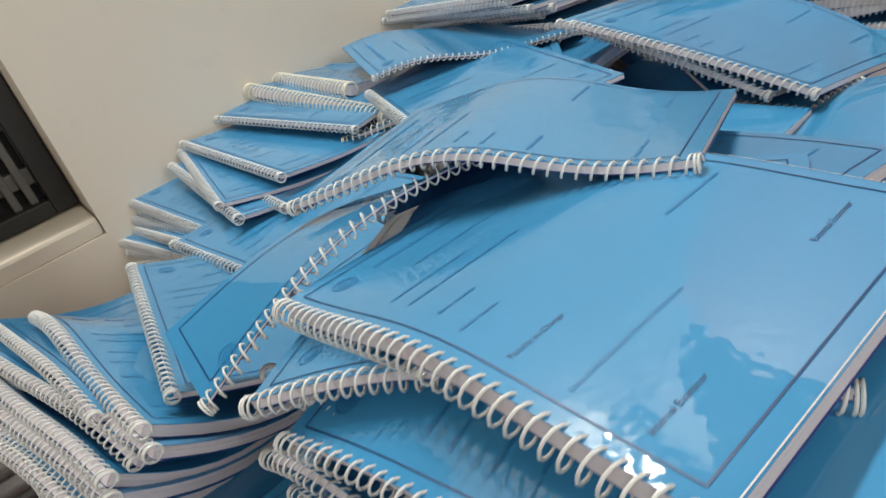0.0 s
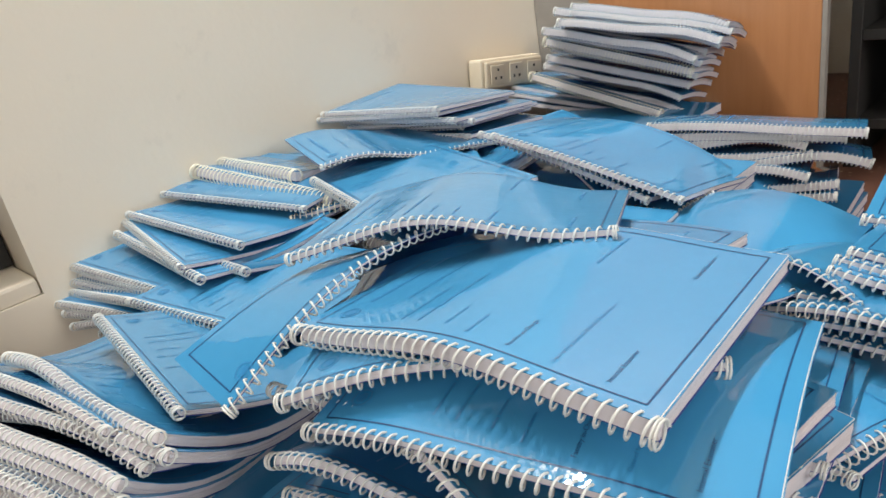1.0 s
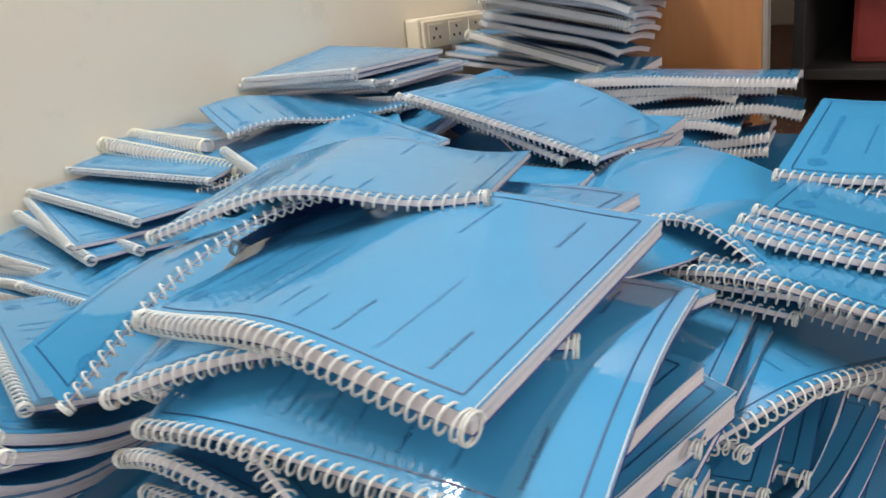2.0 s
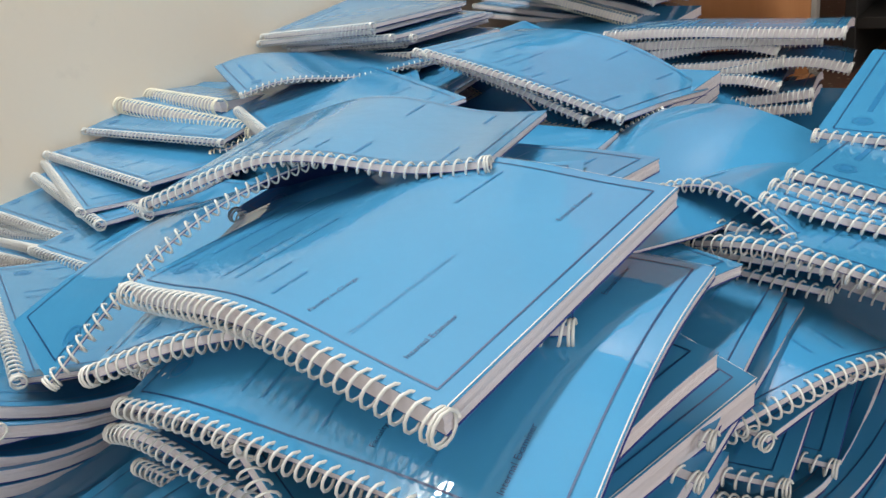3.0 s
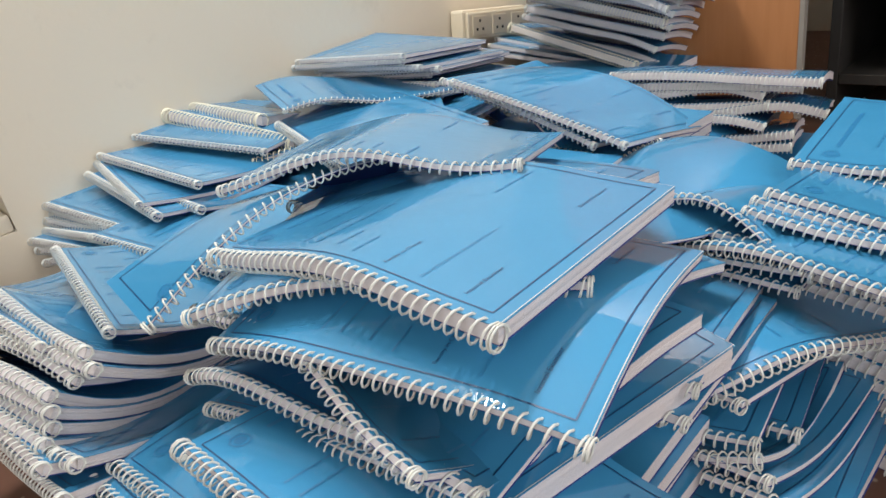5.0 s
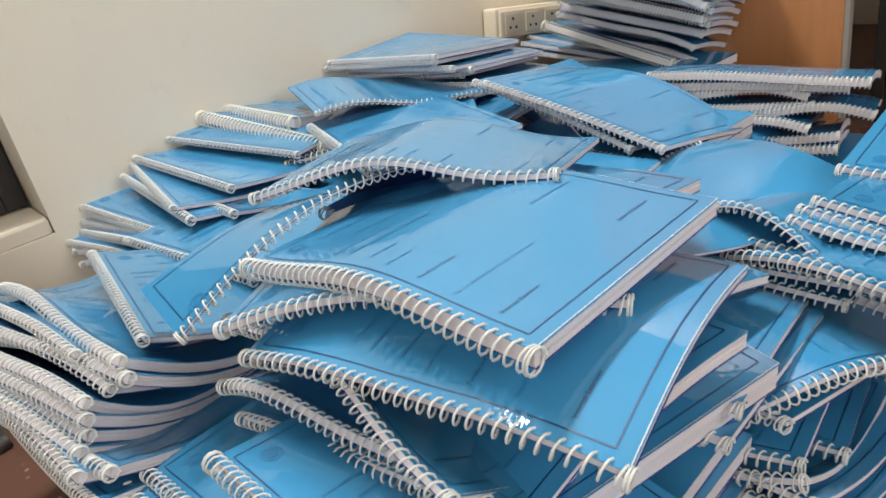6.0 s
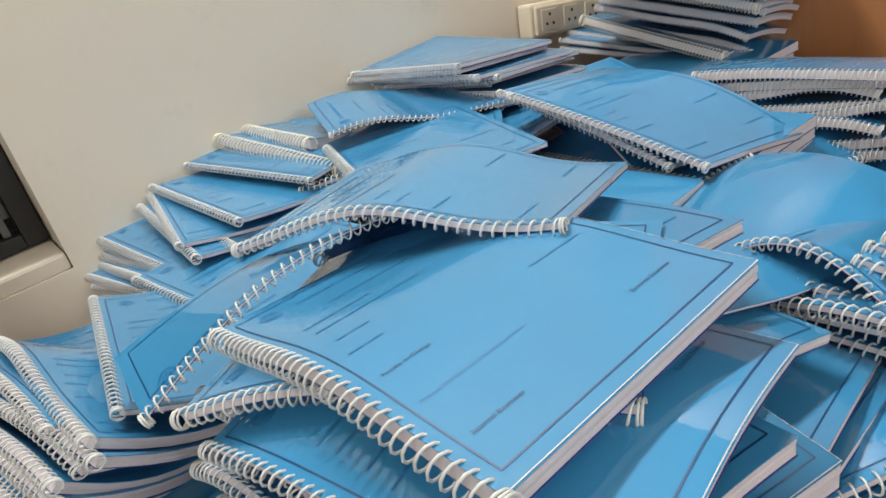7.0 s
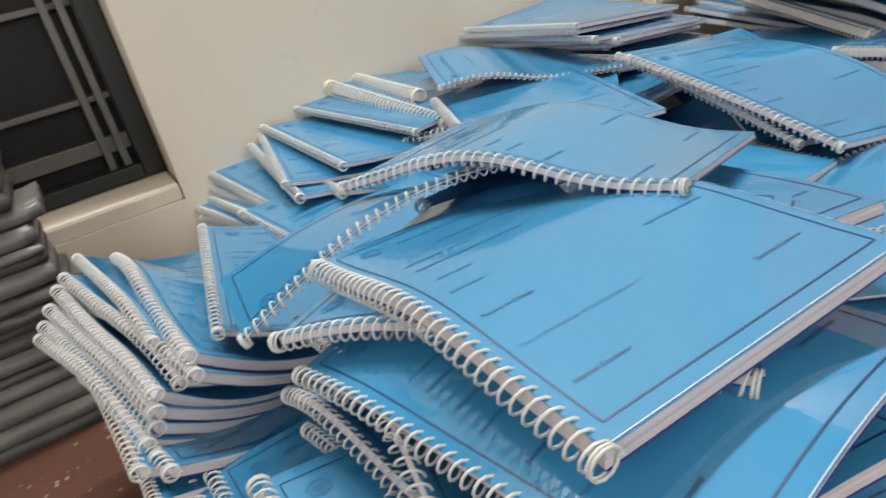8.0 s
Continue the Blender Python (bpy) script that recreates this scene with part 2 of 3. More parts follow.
def coil(lay, mid, radius, wire, turns, around=11, sides=5, centre=-0.0015):
    """A spiral of round plastic wire along the spine, with two close turns at either end."""
    n = int(turns * around)
    k = np.arange(n + 1)
    # close turns at the two ends, an even pitch between
    end = 2.2 * around
    pitch = np.where((k < end) | (k > n - end), 0.24, 1.0)
    s = np.concatenate([[0.0], np.cumsum(pitch[1:])])
    s = -0.010 + s / s[-1] * 1.020
    ang = 2 * np.pi * k / around
    axis_v = centre + radius * np.cos(ang)
    axis_h = mid + radius * np.sin(ang)
    verts = []
    for j in range(sides):
        b = 2 * np.pi * j / sides
        r = radius + wire * math.cos(b)
        verts.append(lay(s + wire * math.sin(b) / LONG, centre + r * np.cos(ang), mid + r * np.sin(ang)))
    verts = np.stack(verts, 1).reshape(-1, 3)
    faces = []
    for i in range(n):
        for j in range(sides):
            a, b = i * sides + j, i * sides + (j + 1) % sides
            faces.append((a, b, b + sides, a + sides))
    faces.append(tuple(range(sides)))
    faces.append(tuple(range(n * sides, n * sides + sides))[::-1])
    return verts, faces


def strip(lay, x0, y0, x1, y1, thick, lift, pieces=14):
    """A printed line on the cover from one page point to another (metres from the spine and from the foot of the page)."""
    f = np.linspace(0, 1, pieces + 1)
    d = math.hypot(x1 - x0, y1 - y0)
    nx, ny = -(y1 - y0) / d * thick / 2, (x1 - x0) / d * thick / 2
    x, y = x0 + (x1 - x0) * f, y0 + (y1 - y0) * f
    a = lay((y + ny) / LONG, x + nx, lift)
    b = lay((y - ny) / LONG, x - nx, lift)
    verts = np.concatenate([a, b])
    faces = [(i, i + pieces + 1, i + pieces + 2, i + 1) for i in range(pieces)]
    return verts, faces


def joined(pieces):
    verts, faces, n = [], [], 0
    for v, f in pieces:
        verts.append(v)
        faces += [tuple(i + n for i in q) for q in f]
        n += len(v)
    return np.concatenate(verts), faces


LETTERS = {}


def word(text):
    """Flat outlines of a text in the built-in font, one unit high: points and faces."""
    if text not in LETTERS:
        cu = bpy.data.curves.new("text", "FONT")
        cu.body, cu.resolution_u = text, 2
        ob = bpy.data.objects.new("text", cu)
        scene.collection.objects.link(ob)
        me = ob.evaluated_get(bpy.context.evaluated_depsgraph_get()).to_mesh()
        LETTERS[text] = (np.array([v.co[:2] for v in me.vertices]), [tuple(p.vertices) for p in me.polygons])
        bpy.data.objects.remove(ob)
    return LETTERS[text]


def lettering(lay, text, x, y, high, lift):
    pts, faces = word(text)
    return lay((y + pts[:, 1] * high) / LONG, x + pts[:, 0] * high, lift), faces


def emblem(lay, x, y, r, lift):
    pieces = []
    for r0, r1 in ((0.80, 1.0), (0.0, 0.55)):
        a = np.linspace(0, 2 * np.pi, 25)
        ro = r * r1 * (1 + 0.06 * np.sin(7 * a))
        verts = np.concatenate([lay((y + ro * np.sin(a)) / LONG, x + ro * np.cos(a), lift), lay((y + r * r0 * np.sin(a)) / LONG, x + r * r0 * np.cos(a), lift)])
        pieces.append((verts, [(i, i + 1, i + 26, i + 25) for i in range(24)]))
    return joined(pieces)


def bars(lay, x0, y, lengths, high, lift, gap=0.0022):
    out, x = [], x0
    for n in lengths:
        out.append(strip(lay, x, y, x + n, y, high, lift, 3))
        x += n + gap
    return joined(out)


SERIAL = [0]


def report(x, y, z, yaw, rx, ry, c1=0.0, c2=0.0, c3=0.0, e1=0.0, tw=0.0, thick=0.007, radius=0.0055, wide=0.21,
           print_level=1, cream=False, turns=38, arch=0.0, label="blue bound report with white plastic spiral", group="pile of bound reports"):
    """One spiral-bound report: its foot of the page at s = 0, cover up."""
    SERIAL[0] += 1
    rng = np.random.default_rng(SERIAL[0])
    base = new("bound_report")
    base.matrix_world = pose(x, y, z, rx, ry, yaw)
    tagged(base, label, "report", group)
    lay = bent_sheet(wide, c1, c2, c3, e1, tw, arch)
    card = 0.0006
    v, f, uv = slab(lay, wide, 0.0, -card, rng, over=0.0008)
    mesh_object("front_cover", v, f, M_BLUE, base, uvs=uv)
    v, f, uv = slab(lay, wide - 0.0006, -card - 0.0001, -thick + card, rng, ragged=0.0005, layers=6)
    mesh_object("page_block", v, f, M_PAPER, base, uvs=uv, smooth=False)
    v, f, uv = slab(lay, wide, -thick + card - 0.0001, -thick, rng, over=0.0008)
    mesh_object("back_cover", v, f, M_NAVY, base, uvs=uv)
    v, f = coil(lay, -thick / 2, max(radius, thick / 2 + 0.0012), 0.0009 if turns < 45 else 0.0007, turns)
    mesh_object("spiral_binding", v, f, M_CREAM if cream else M_COIL, base)
    if print_level > 0:
        cover_print(base, lay, wide, print_level)
    return base


def cover_print(base, lay, wide, level):
    up = 0.00035
    k = wide / 0.21
    x0, x1, y0, y1 = 0.0095, wide - 0.0085, 0.0105, LONG - 0.0105
    v, f = joined([strip(lay, x0, y0, x1, y0, 0.0011, up), strip(lay, x1, y0, x1, y1, 0.0011, up, 24), strip(lay, x1, y1, x0, y1, 0.0011, up), strip(lay, x0, y1, x0, y0, 0.0011, up, 24)])
    mesh_object("border_line", v, f, M_INK, base, smooth=False)
    v, f = emblem(lay, 0.030 * k, LONG - 0.029, 0.0085, up)
    mesh_object("emblem", v, f, M_FAINT, base, "round blue emblem", smooth=False)
    if wide < 0.2:
        return
    if level > 1:
        # highlight along the film's rim, drawn as pale strips; no film sheet is built
        v, f = joined([strip(lay, wide + 0.0002, 0.0, wide + 0.0002, LONG, 0.0009, 0.0006, 28), strip(lay, 0.004, 0.0002, wide, 0.0002, 0.0006, 0.0006)])
        mesh_object("film_edge_glint", v, f, M_COIL, base, "pale strip painting the light caught by the clear film's edge", smooth=False)
        for text, x, y, high in (("Internal Examiner", 0.017, 0.035, 0.0050), ("External Examiner", 0.150, 0.041, 0.0050), ("Date of End Semester Practical Examination", 0.017, 0.071, 0.0043),
                                 ("Faculty in-Charge", 0.017, 0.103, 0.0048)):
            v, f = lettering(lay, text, x, y, high, up)
            mesh_object("lettering", v, f, M_INK if "Exam" in text[:18] or text[0] == "F" else M_FAINT, base, smooth=False)
    else:
        for x, y, n in ((0.017, 0.037, (0.018, 0.019)), (0.150, 0.043, (0.019, 0.019)), (0.017, 0.105, (0.030,))):
            v, f = bars(lay, x, y, n, 0.0024, up)
            mesh_object("printed_line", v, f, M_FAINT, base, smooth=False)
    for x, y, n in ((0.142, 0.112, (0.012, 0.034)), (0.019, 0.138, (0.010, 0.012)), (0.024, 0.160, (0.009, 0.013)), (0.024, 0.186, (0.020, 0.040, 0.018)), (0.024, 0.203, (0.030, 0.022)),
                    (0.060, 0.232, (0.024, 0.050)), (0.052, LONG - 0.030, (0.030, 0.034, 0.040))):
        v, f = bars(lay, x, y, n, 0.0020 if y < 0.25 else 0.0045, up)
        mesh_object("printed_line", v, f, M_FAINT, base, smooth=False)


report(-0.2367, 0.1047, 0.3498, 92.3, -3.1, 1.9, 0.15, 0.01, -0.06, 0.00, -0.13, thick=0.0125, radius=0.0082, print_level=2)
report(-0.3507, 0.2296, 0.3622, 116.8, -2.2, 8.4, 0.20, -0.11, -0.11, -0.00, 0.44, thick=0.0060, radius=0.0055)
report(-0.2189, 0.1236, 0.3305, 122.0, -3.0, 1.8, 0.18, -0.07, 0.00, 0.00, 0.00, radius=0.0066)
report(-0.1775, 0.0772, 0.3071, 100.7, -1.5, 0.3, 0.11, -0.01, 0.05, 0.21, -0.14, thick=0.0068, radius=0.0062, print_level=2)
report(-0.2660, 0.2254, 0.2752, 86.2, 1.4, 6.3, -0.00, -0.00, -0.00, 0.20, 0.21, thick=0.0090, radius=0.0062)
report(-0.2445, 0.0667, 0.2523, 97.3, -1.1, 0.5, 0.15, -0.07, 0.14, -0.37, -0.01, thick=0.0080, radius=0.0064)
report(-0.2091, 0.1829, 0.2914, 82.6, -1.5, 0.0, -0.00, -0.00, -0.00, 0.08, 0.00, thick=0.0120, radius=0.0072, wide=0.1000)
report(-0.2453, 0.1451, 0.2378, 75.3, 6.0, -2.8, -0.00, -0.00, -0.00, 0.00, -0.24, thick=0.0240, radius=0.0095, print_level=2)
report(-0.2383, 0.0659, 0.2315, 96.3, -6.4, 0.1, 0.09, 0.01, 0.04, 0.01, 0.00, thick=0.0060, radius=0.0060)
report(-0.2650, 0.0696, 0.2830, 87.4, 2.5, 20.0, 0.23, -0.08, -0.14, -0.25, -0.02, thick=0.0060, radius=0.0062, print_level=2)
report(-0.4592, 0.6111, 0.2996, 90.4, 12.6, 10.9, 0.03, 0.00, 0.00, 0.03, 0.19, thick=0.0080, radius=0.0056, arch=0.0220)
report(-0.5042, 0.6231, 0.2936, 86.4, 12.6, 10.9, 0.03, 0.00, 0.00, 0.03, 0.19, thick=0.0080, radius=0.0056, arch=0.0150)
report(-0.6580, 0.7380, 0.2430, 73.0, 8.8, 0.2, -0.11, -0.07, 0.02, -0.00, -0.00, thick=0.0050, radius=0.0050)
report(-0.9020, 0.6530, 0.3499, 91.5, -2.6, 2.8, 0.00, 0.00, 0.00, -0.00, 0.47)
report(-0.9120, 0.6530, 0.3399, 93.5, -2.6, 2.8, 0.00, 0.00, 0.00, -0.00, 0.47)
report(-0.8820, 0.6730, 0.3279, 89.5, -2.6, 2.8, 0.00, 0.00, 0.00, -0.00, 0.47)
report(-0.8700, 0.6880, 0.3179, 96.0, -2.6, 2.8, 0.00, 0.00, 0.00, -0.00, 0.47)
report(-0.9060, 0.7060, 0.3049, 93.0, -2.6, 2.8, 0.00, 0.00, 0.00, -0.00, 0.47)
report(-0.8820, 0.7000, 0.2919, 90.0, -2.6, 2.8, 0.00, 0.00, 0.00, -0.00, 0.47)
report(-0.8580, 0.6940, 0.2789, 87.0, -2.6, 2.8, 0.00, 0.00, 0.00, -0.00, 0.47)
report(-0.8940, 0.6880, 0.2659, 94.5, -2.6, 2.8, 0.00, 0.00, 0.00, -0.00, 0.47)
report(-0.8700, 0.7060, 0.2529, 91.5, -2.6, 2.8, 0.00, 0.00, 0.00, -0.00, 0.47)
report(-0.9060, 0.7000, 0.2399, 88.5, -2.6, 2.8, 0.00, 0.00, 0.00, -0.00, 0.47)
report(-0.8820, 0.6940, 0.2269, 96.0, -2.6, 2.8, 0.00, 0.00, 0.00, -0.00, 0.47)
report(-0.7433, 0.5738, 0.3072, 159.3, 7.9, -2.2, 0.02, -0.12, 0.10, -0.01, 0.00, thick=0.0030, radius=0.0040)
report(-0.7527, 0.7935, 0.2755, -85.2, -1.4, -0.1, -0.07, 0.04, 0.00, -0.00, -0.12, thick=0.0060)
report(-0.3187, 0.7523, 0.1833, 158.1, 7.0, -23.2, 0.03, 0.00, 0.00, -0.00, 0.00, thick=0.0060)
report(-0.3277, 0.2186, 0.3200, 85.5, -1.5, 0.5, -0.04, 0.03, 0.03, 0.10, -0.03, thick=0.0110, radius=0.0068)
report(-0.6218, 0.0457, 0.2744, 80.6, -1.6, 10.2, -0.00, -0.00, 0.00, -0.23, 0.21, thick=0.0060, radius=0.0055)
report(-0.3835, 0.1711, 0.3288, 170.7, -11.0, 13.0, 0.33, 0.01, -0.01, 0.01, 2.43, thick=0.0025, radius=0.0052, wide=0.090)
report(-0.3348, 0.5394, 0.2465, -9.2, -0.5, -2.2, -0.13, -0.12, 0.08, 0.33, -0.60, thick=0.0040, radius=0.0040, print_level=0)
report(-0.2125, 0.4801, 0.2417, 81.2, -0.1, 13.0, 0.08, 0.60, -0.12, 0.01, -0.00, thick=0.0030, radius=0.0055)
report(-0.2101, 0.4691, 0.2380, 90.2, 0.4, 5.0, 0.05, 0.04, 0.02, 0.00, -0.00, thick=0.0060, radius=0.0060)
report(-0.0128, 0.4315, 0.2359, 81.6, -1.2, 5.1, 0.12, -0.09, 0.06, 0.00, 0.00, thick=0.0060, radius=0.0075)
report(-0.1974, 0.4580, 0.2210, 94.2, -0.2, 5.0, -0.01, -0.00, 0.00, 0.00, 0.00, thick=0.0060, radius=0.0062)
report(-0.2046, 0.4571, 0.2090, 91.1, 0.3, 5.0, 0.01, 0.01, 0.00, -0.00, -0.00, thick=0.0060, radius=0.0060)
report(-0.0755, 0.4931, 0.2320, 80.9, 0.8, 5.1, -0.08, -0.07, 0.06, 0.00, -0.00, thick=0.0040, radius=0.0060)
report(-0.2015, 0.2412, 0.2363, 99.6, 2.0, 7.0, -0.00, -0.00, -0.00, 0.06, 0.24, thick=0.0090, radius=0.0060)
report(-0.2028, 0.2369, 0.2182, 94.7, 2.2, 3.8, -0.00, -0.00, -0.00, 0.00, 0.13, thick=0.0090, radius=0.0060)
report(-0.0216, 0.4011, 0.1803, 152.6, 2.1, 0.6, 0.09, -0.09, -0.13, 0.00, -0.00, thick=0.0060, radius=0.0068)
report(-0.1947, 0.3782, 0.1658, 73.9, -0.3, 0.0, -0.08, -0.05, -0.02, -0.00, 0.00, thick=0.0060, radius=0.0068)
report(-0.1663, 0.3547, 0.1355, 99.0, 5.6, 0.6, -0.15, -0.02, 0.03, -0.03, 0.03, thick=0.0060, radius=0.0066)
report(-0.1812, 0.3028, 0.1400, 98.1, -1.7, 0.2, -0.09, -0.04, -0.01, -0.00, 0.00, thick=0.0060, radius=0.0066)
report(-0.1725, 0.3086, 0.1299, 89.9, -5.2, 7.6, -0.23, -0.10, -0.02, -0.42, 0.21, thick=0.0060, radius=0.0066)
report(-0.1626, 0.3146, 0.1180, 85.1, -5.3, 6.0, -0.01, -0.01, -0.00, -0.30, 0.19, thick=0.0060, radius=0.0066)
report(-0.1469, 0.3040, 0.1039, 87.3, -6.2, 6.6, -0.01, -0.00, -0.00, -0.27, 0.20, thick=0.0060, radius=0.0066)
report(-0.1162, 0.2799, 0.0889, 94.3, 1.6, 3.1, 0.05, 0.02, 0.00, -0.01, 0.10, thick=0.0060, radius=0.0066)
report(0.0272, 0.6178, 0.2860, 94.2, -6.8, -0.8, -0.12, 0.06, -0.02, -0.00, 0.07, radius=0.0060)
report(0.0402, 0.5160, 0.2733, 88.2, -0.8, 6.0, -0.17, 0.00, 0.04, 0.00, 0.00, radius=0.0060)
report(0.0312, 0.5016, 0.2665, 86.7, -0.3, 6.0, -0.18, -0.02, 0.05, 0.00, 0.00, radius=0.0060)
report(0.0320, 0.4890, 0.2620, 89.8, 0.7, 6.0, -0.10, 0.04, -0.01, -0.00, -0.00, radius=0.0060)
report(0.0472, 0.6178, 0.2750, 95.2, -6.8, -0.8, -0.12, 0.06, -0.02, -0.00, 0.07, radius=0.0060)
report(0.0532, 0.5895, 0.2320, 125.7, -0.8, 6.1, 0.12, -0.07, 0.03, -0.00, 0.00, radius=0.0065)
report(-0.3393, 0.8831, 0.2750, 103.1, 3.0, 13.0, 0.03, -0.03, -0.00, 0.10, -0.00, thick=0.0125, radius=0.0078, turns=52)
report(-0.3647, 0.8830, 0.2608, 103.7, 1.1, 13.0, 0.03, -0.00, -0.00, 0.10, -0.00, thick=0.0125, radius=0.0078, turns=52)
report(-0.4100, 0.8701, 0.2466, 104.0, 0.1, 13.0, 0.10, 0.09, 0.12, 0.10, -0.00, thick=0.0125, radius=0.0078, turns=52)
report(-0.4058, 0.8688, 0.2324, 104.2, -0.7, 13.0, -0.02, -0.01, -0.00, 0.10, 0.00, thick=0.0125, radius=0.0078, turns=52)
report(-0.3271, 0.8818, 0.2182, 104.4, -1.4, 13.0, 0.10, 0.09, 0.12, 0.10, 0.00, thick=0.0125, radius=0.0078, turns=52)
report(-0.3998, 0.8503, 0.2040, 104.3, -0.8, 13.0, 0.10, 0.09, 0.12, 0.10, 0.00, thick=0.0125, radius=0.0078, turns=52)
report(-0.3675, 0.8626, 0.1898, 104.6, -1.8, 13.0, -0.06, -0.03, -0.01, 0.10, 0.00, thick=0.0125, radius=0.0078, turns=52)
report(-0.3673, 0.8572, 0.1756, 104.3, -0.7, 13.0, -0.03, -0.01, -0.00, 0.10, 0.00, thick=0.0125, radius=0.0078, turns=52)
report(-0.6215, 1.1217, 0.4153, 104.1, 12.8, 12.0, 0.07, 0.06, 0.07, 0.08, -0.01, thick=0.0135, radius=0.0082, turns=52)
report(-0.6388, 1.0884, 0.4148, 104.3, 12.6, 12.0, 0.00, 0.00, 0.00, 0.08, -0.01, thick=0.0135, radius=0.0082, turns=52)
report(-0.6029, 1.0437, 0.4012, 104.4, 11.9, 12.0, 0.07, 0.06, 0.07, 0.08, -0.01, thick=0.0135, radius=0.0082, turns=52)
report(-0.6574, 1.1091, 0.3760, 103.5, 13.5, 12.2, 0.00, 0.00, 0.00, 0.08, -0.01, thick=0.0135, radius=0.0082, turns=52)
report(-0.6478, 1.0506, 0.3781, 103.4, 14.8, 12.1, 0.07, 0.06, 0.07, 0.08, -0.01, thick=0.0135, radius=0.0082, turns=52)
report(-0.6713, 1.0837, 0.3506, 102.6, 15.3, 12.3, 0.00, 0.00, 0.00, 0.08, -0.01, thick=0.0135, radius=0.0115, cream=True, turns=52)
report(-0.6946, 1.1200, 0.3139, 102.0, 13.8, 12.5, 0.00, 0.00, 0.00, 0.08, -0.01, thick=0.0135, radius=0.0082, turns=52)
report(-0.8295, 1.2942, 0.2619, 99.2, 14.1, 13.1, 0.00, 0.00, 0.00, 0.08, -0.01, thick=0.0135, radius=0.0082, turns=52)
report(-0.7462, 1.1118, 0.2675, 98.6, 16.7, 13.3, 0.00, 0.00, 0.00, 0.08, -0.01, thick=0.0135, radius=0.0115, cream=True, turns=52)
report(-0.7254, 1.1905, 0.2380, 100.2, 12.2, 12.8, 0.00, 0.00, 0.00, 0.08, -0.01, thick=0.0135, radius=0.0082, turns=52)
report(-0.8694, 1.2098, 0.2336, 101.3, 11.1, 12.6, 0.00, 0.00, 0.00, 0.08, -0.01, thick=0.0090, radius=0.0055, turns=52)
report(-0.8399, 1.1535, 0.2345, 102.2, 10.5, 12.5, 0.00, 0.00, 0.00, 0.08, -0.01, thick=0.0090, radius=0.0055, turns=52)
report(-0.8297, 1.1431, 0.2233, 102.6, 9.0, 12.4, 0.00, 0.00, 0.00, 0.08, -0.01, thick=0.0090, radius=0.0055, turns=52)
report(-0.6022, 1.0887, 0.4083, 104.2, 12.4, 12.0, 0.05, 0.05, 0.05, 0.08, -0.01, thick=0.0110, radius=0.0068, turns=52)
report(-0.6201, 1.0824, 0.3886, 104.0, 12.7, 12.1, 0.05, 0.05, 0.05, 0.08, -0.01, thick=0.0110, radius=0.0068, turns=52)
report(-0.6496, 1.0732, 0.3644, 103.0, 15.1, 12.2, 0.05, 0.05, 0.05, 0.08, -0.01, thick=0.0110, radius=0.0068, turns=52)
report(-0.6729, 1.1079, 0.3323, 102.3, 14.6, 12.4, 0.05, 0.05, 0.05, 0.08, -0.01, thick=0.0110, radius=0.0068, turns=52)
report(-0.7104, 1.1219, 0.2907, 100.3, 15.2, 12.9, 0.05, 0.05, 0.05, 0.08, -0.01, thick=0.0110, radius=0.0068, turns=52)
report(-0.7258, 1.1571, 0.2528, 99.4, 14.4, 13.1, 0.05, 0.05, 0.05, 0.08, -0.01, thick=0.0110, radius=0.0068, turns=52)
report(-1.0196, 0.4319, 0.3182, 94.4, 3.0, 13.0, -0.00, -0.00, -0.00, -0.00, -0.00, thick=0.0160, radius=0.0125, cream=True)
report(-0.9184, 0.4027, 0.3059, 102.2, 7.8, 13.0, -0.00, -0.00, -0.00, -0.00, -0.00, thick=0.0160, radius=0.0125, cream=True)
report(-0.6915, 0.3980, 0.3000, 71.2, -0.0, 0.0, 0.00, -0.00, -0.00, 0.00, 0.00, thick=0.0060, radius=0.0070)
report(-0.9147, 0.3408, 0.2973, 103.4, 3.3, -0.0, -0.00, -0.00, -0.00, -0.00, -0.00, thick=0.0060, radius=0.0050)
report(-0.9040, 0.2499, 0.2901, 93.2, 2.1, 3.9, -0.00, -0.00, -0.00, -0.10, 0.13, thick=0.0060, radius=0.0060)
report(-0.9318, 0.2121, 0.2811, 79.7, 0.7, 5.1, -0.00, -0.00, -0.00, -0.10, 0.17, thick=0.0060, radius=0.0055)
report(-0.8960, 0.2007, 0.2715, 85.7, 1.3, 0.8, 0.00, 0.00, 0.00, -0.17, 0.02, thick=0.0060, radius=0.0065)
report(-0.8609, 0.2435, 0.2600, 85.8, -2.2, 6.1, -0.02, 0.00, 0.00, -0.12, 0.20, thick=0.0060, radius=0.0060)
report(-0.7056, 0.4836, 0.2750, 139.3, -2.6, 0.1, 0.05, -0.03, 0.01, -0.00, 0.00, thick=0.0060, radius=0.0080, cream=True)
report(-0.9302, 0.1559, 0.2462, 96.4, 1.3, -0.0, -0.00, -0.00, -0.00, -0.00, -0.00, thick=0.0085, radius=0.0062)
report(-0.9495, 0.1543, 0.2367, 94.4, -2.1, 0.0, 0.00, 0.00, 0.00, 0.00, 0.00, thick=0.0085, radius=0.0062)
report(-0.9835, 0.1445, 0.2277, 98.4, -1.1, 0.0, -0.00, -0.00, -0.00, -0.00, 0.00, thick=0.0085, radius=0.0062)
report(-1.0092, 0.1296, 0.2182, 93.9, -6.7, -0.0, 0.00, 0.00, 0.00, 0.00, 0.00, thick=0.0085, radius=0.0062)
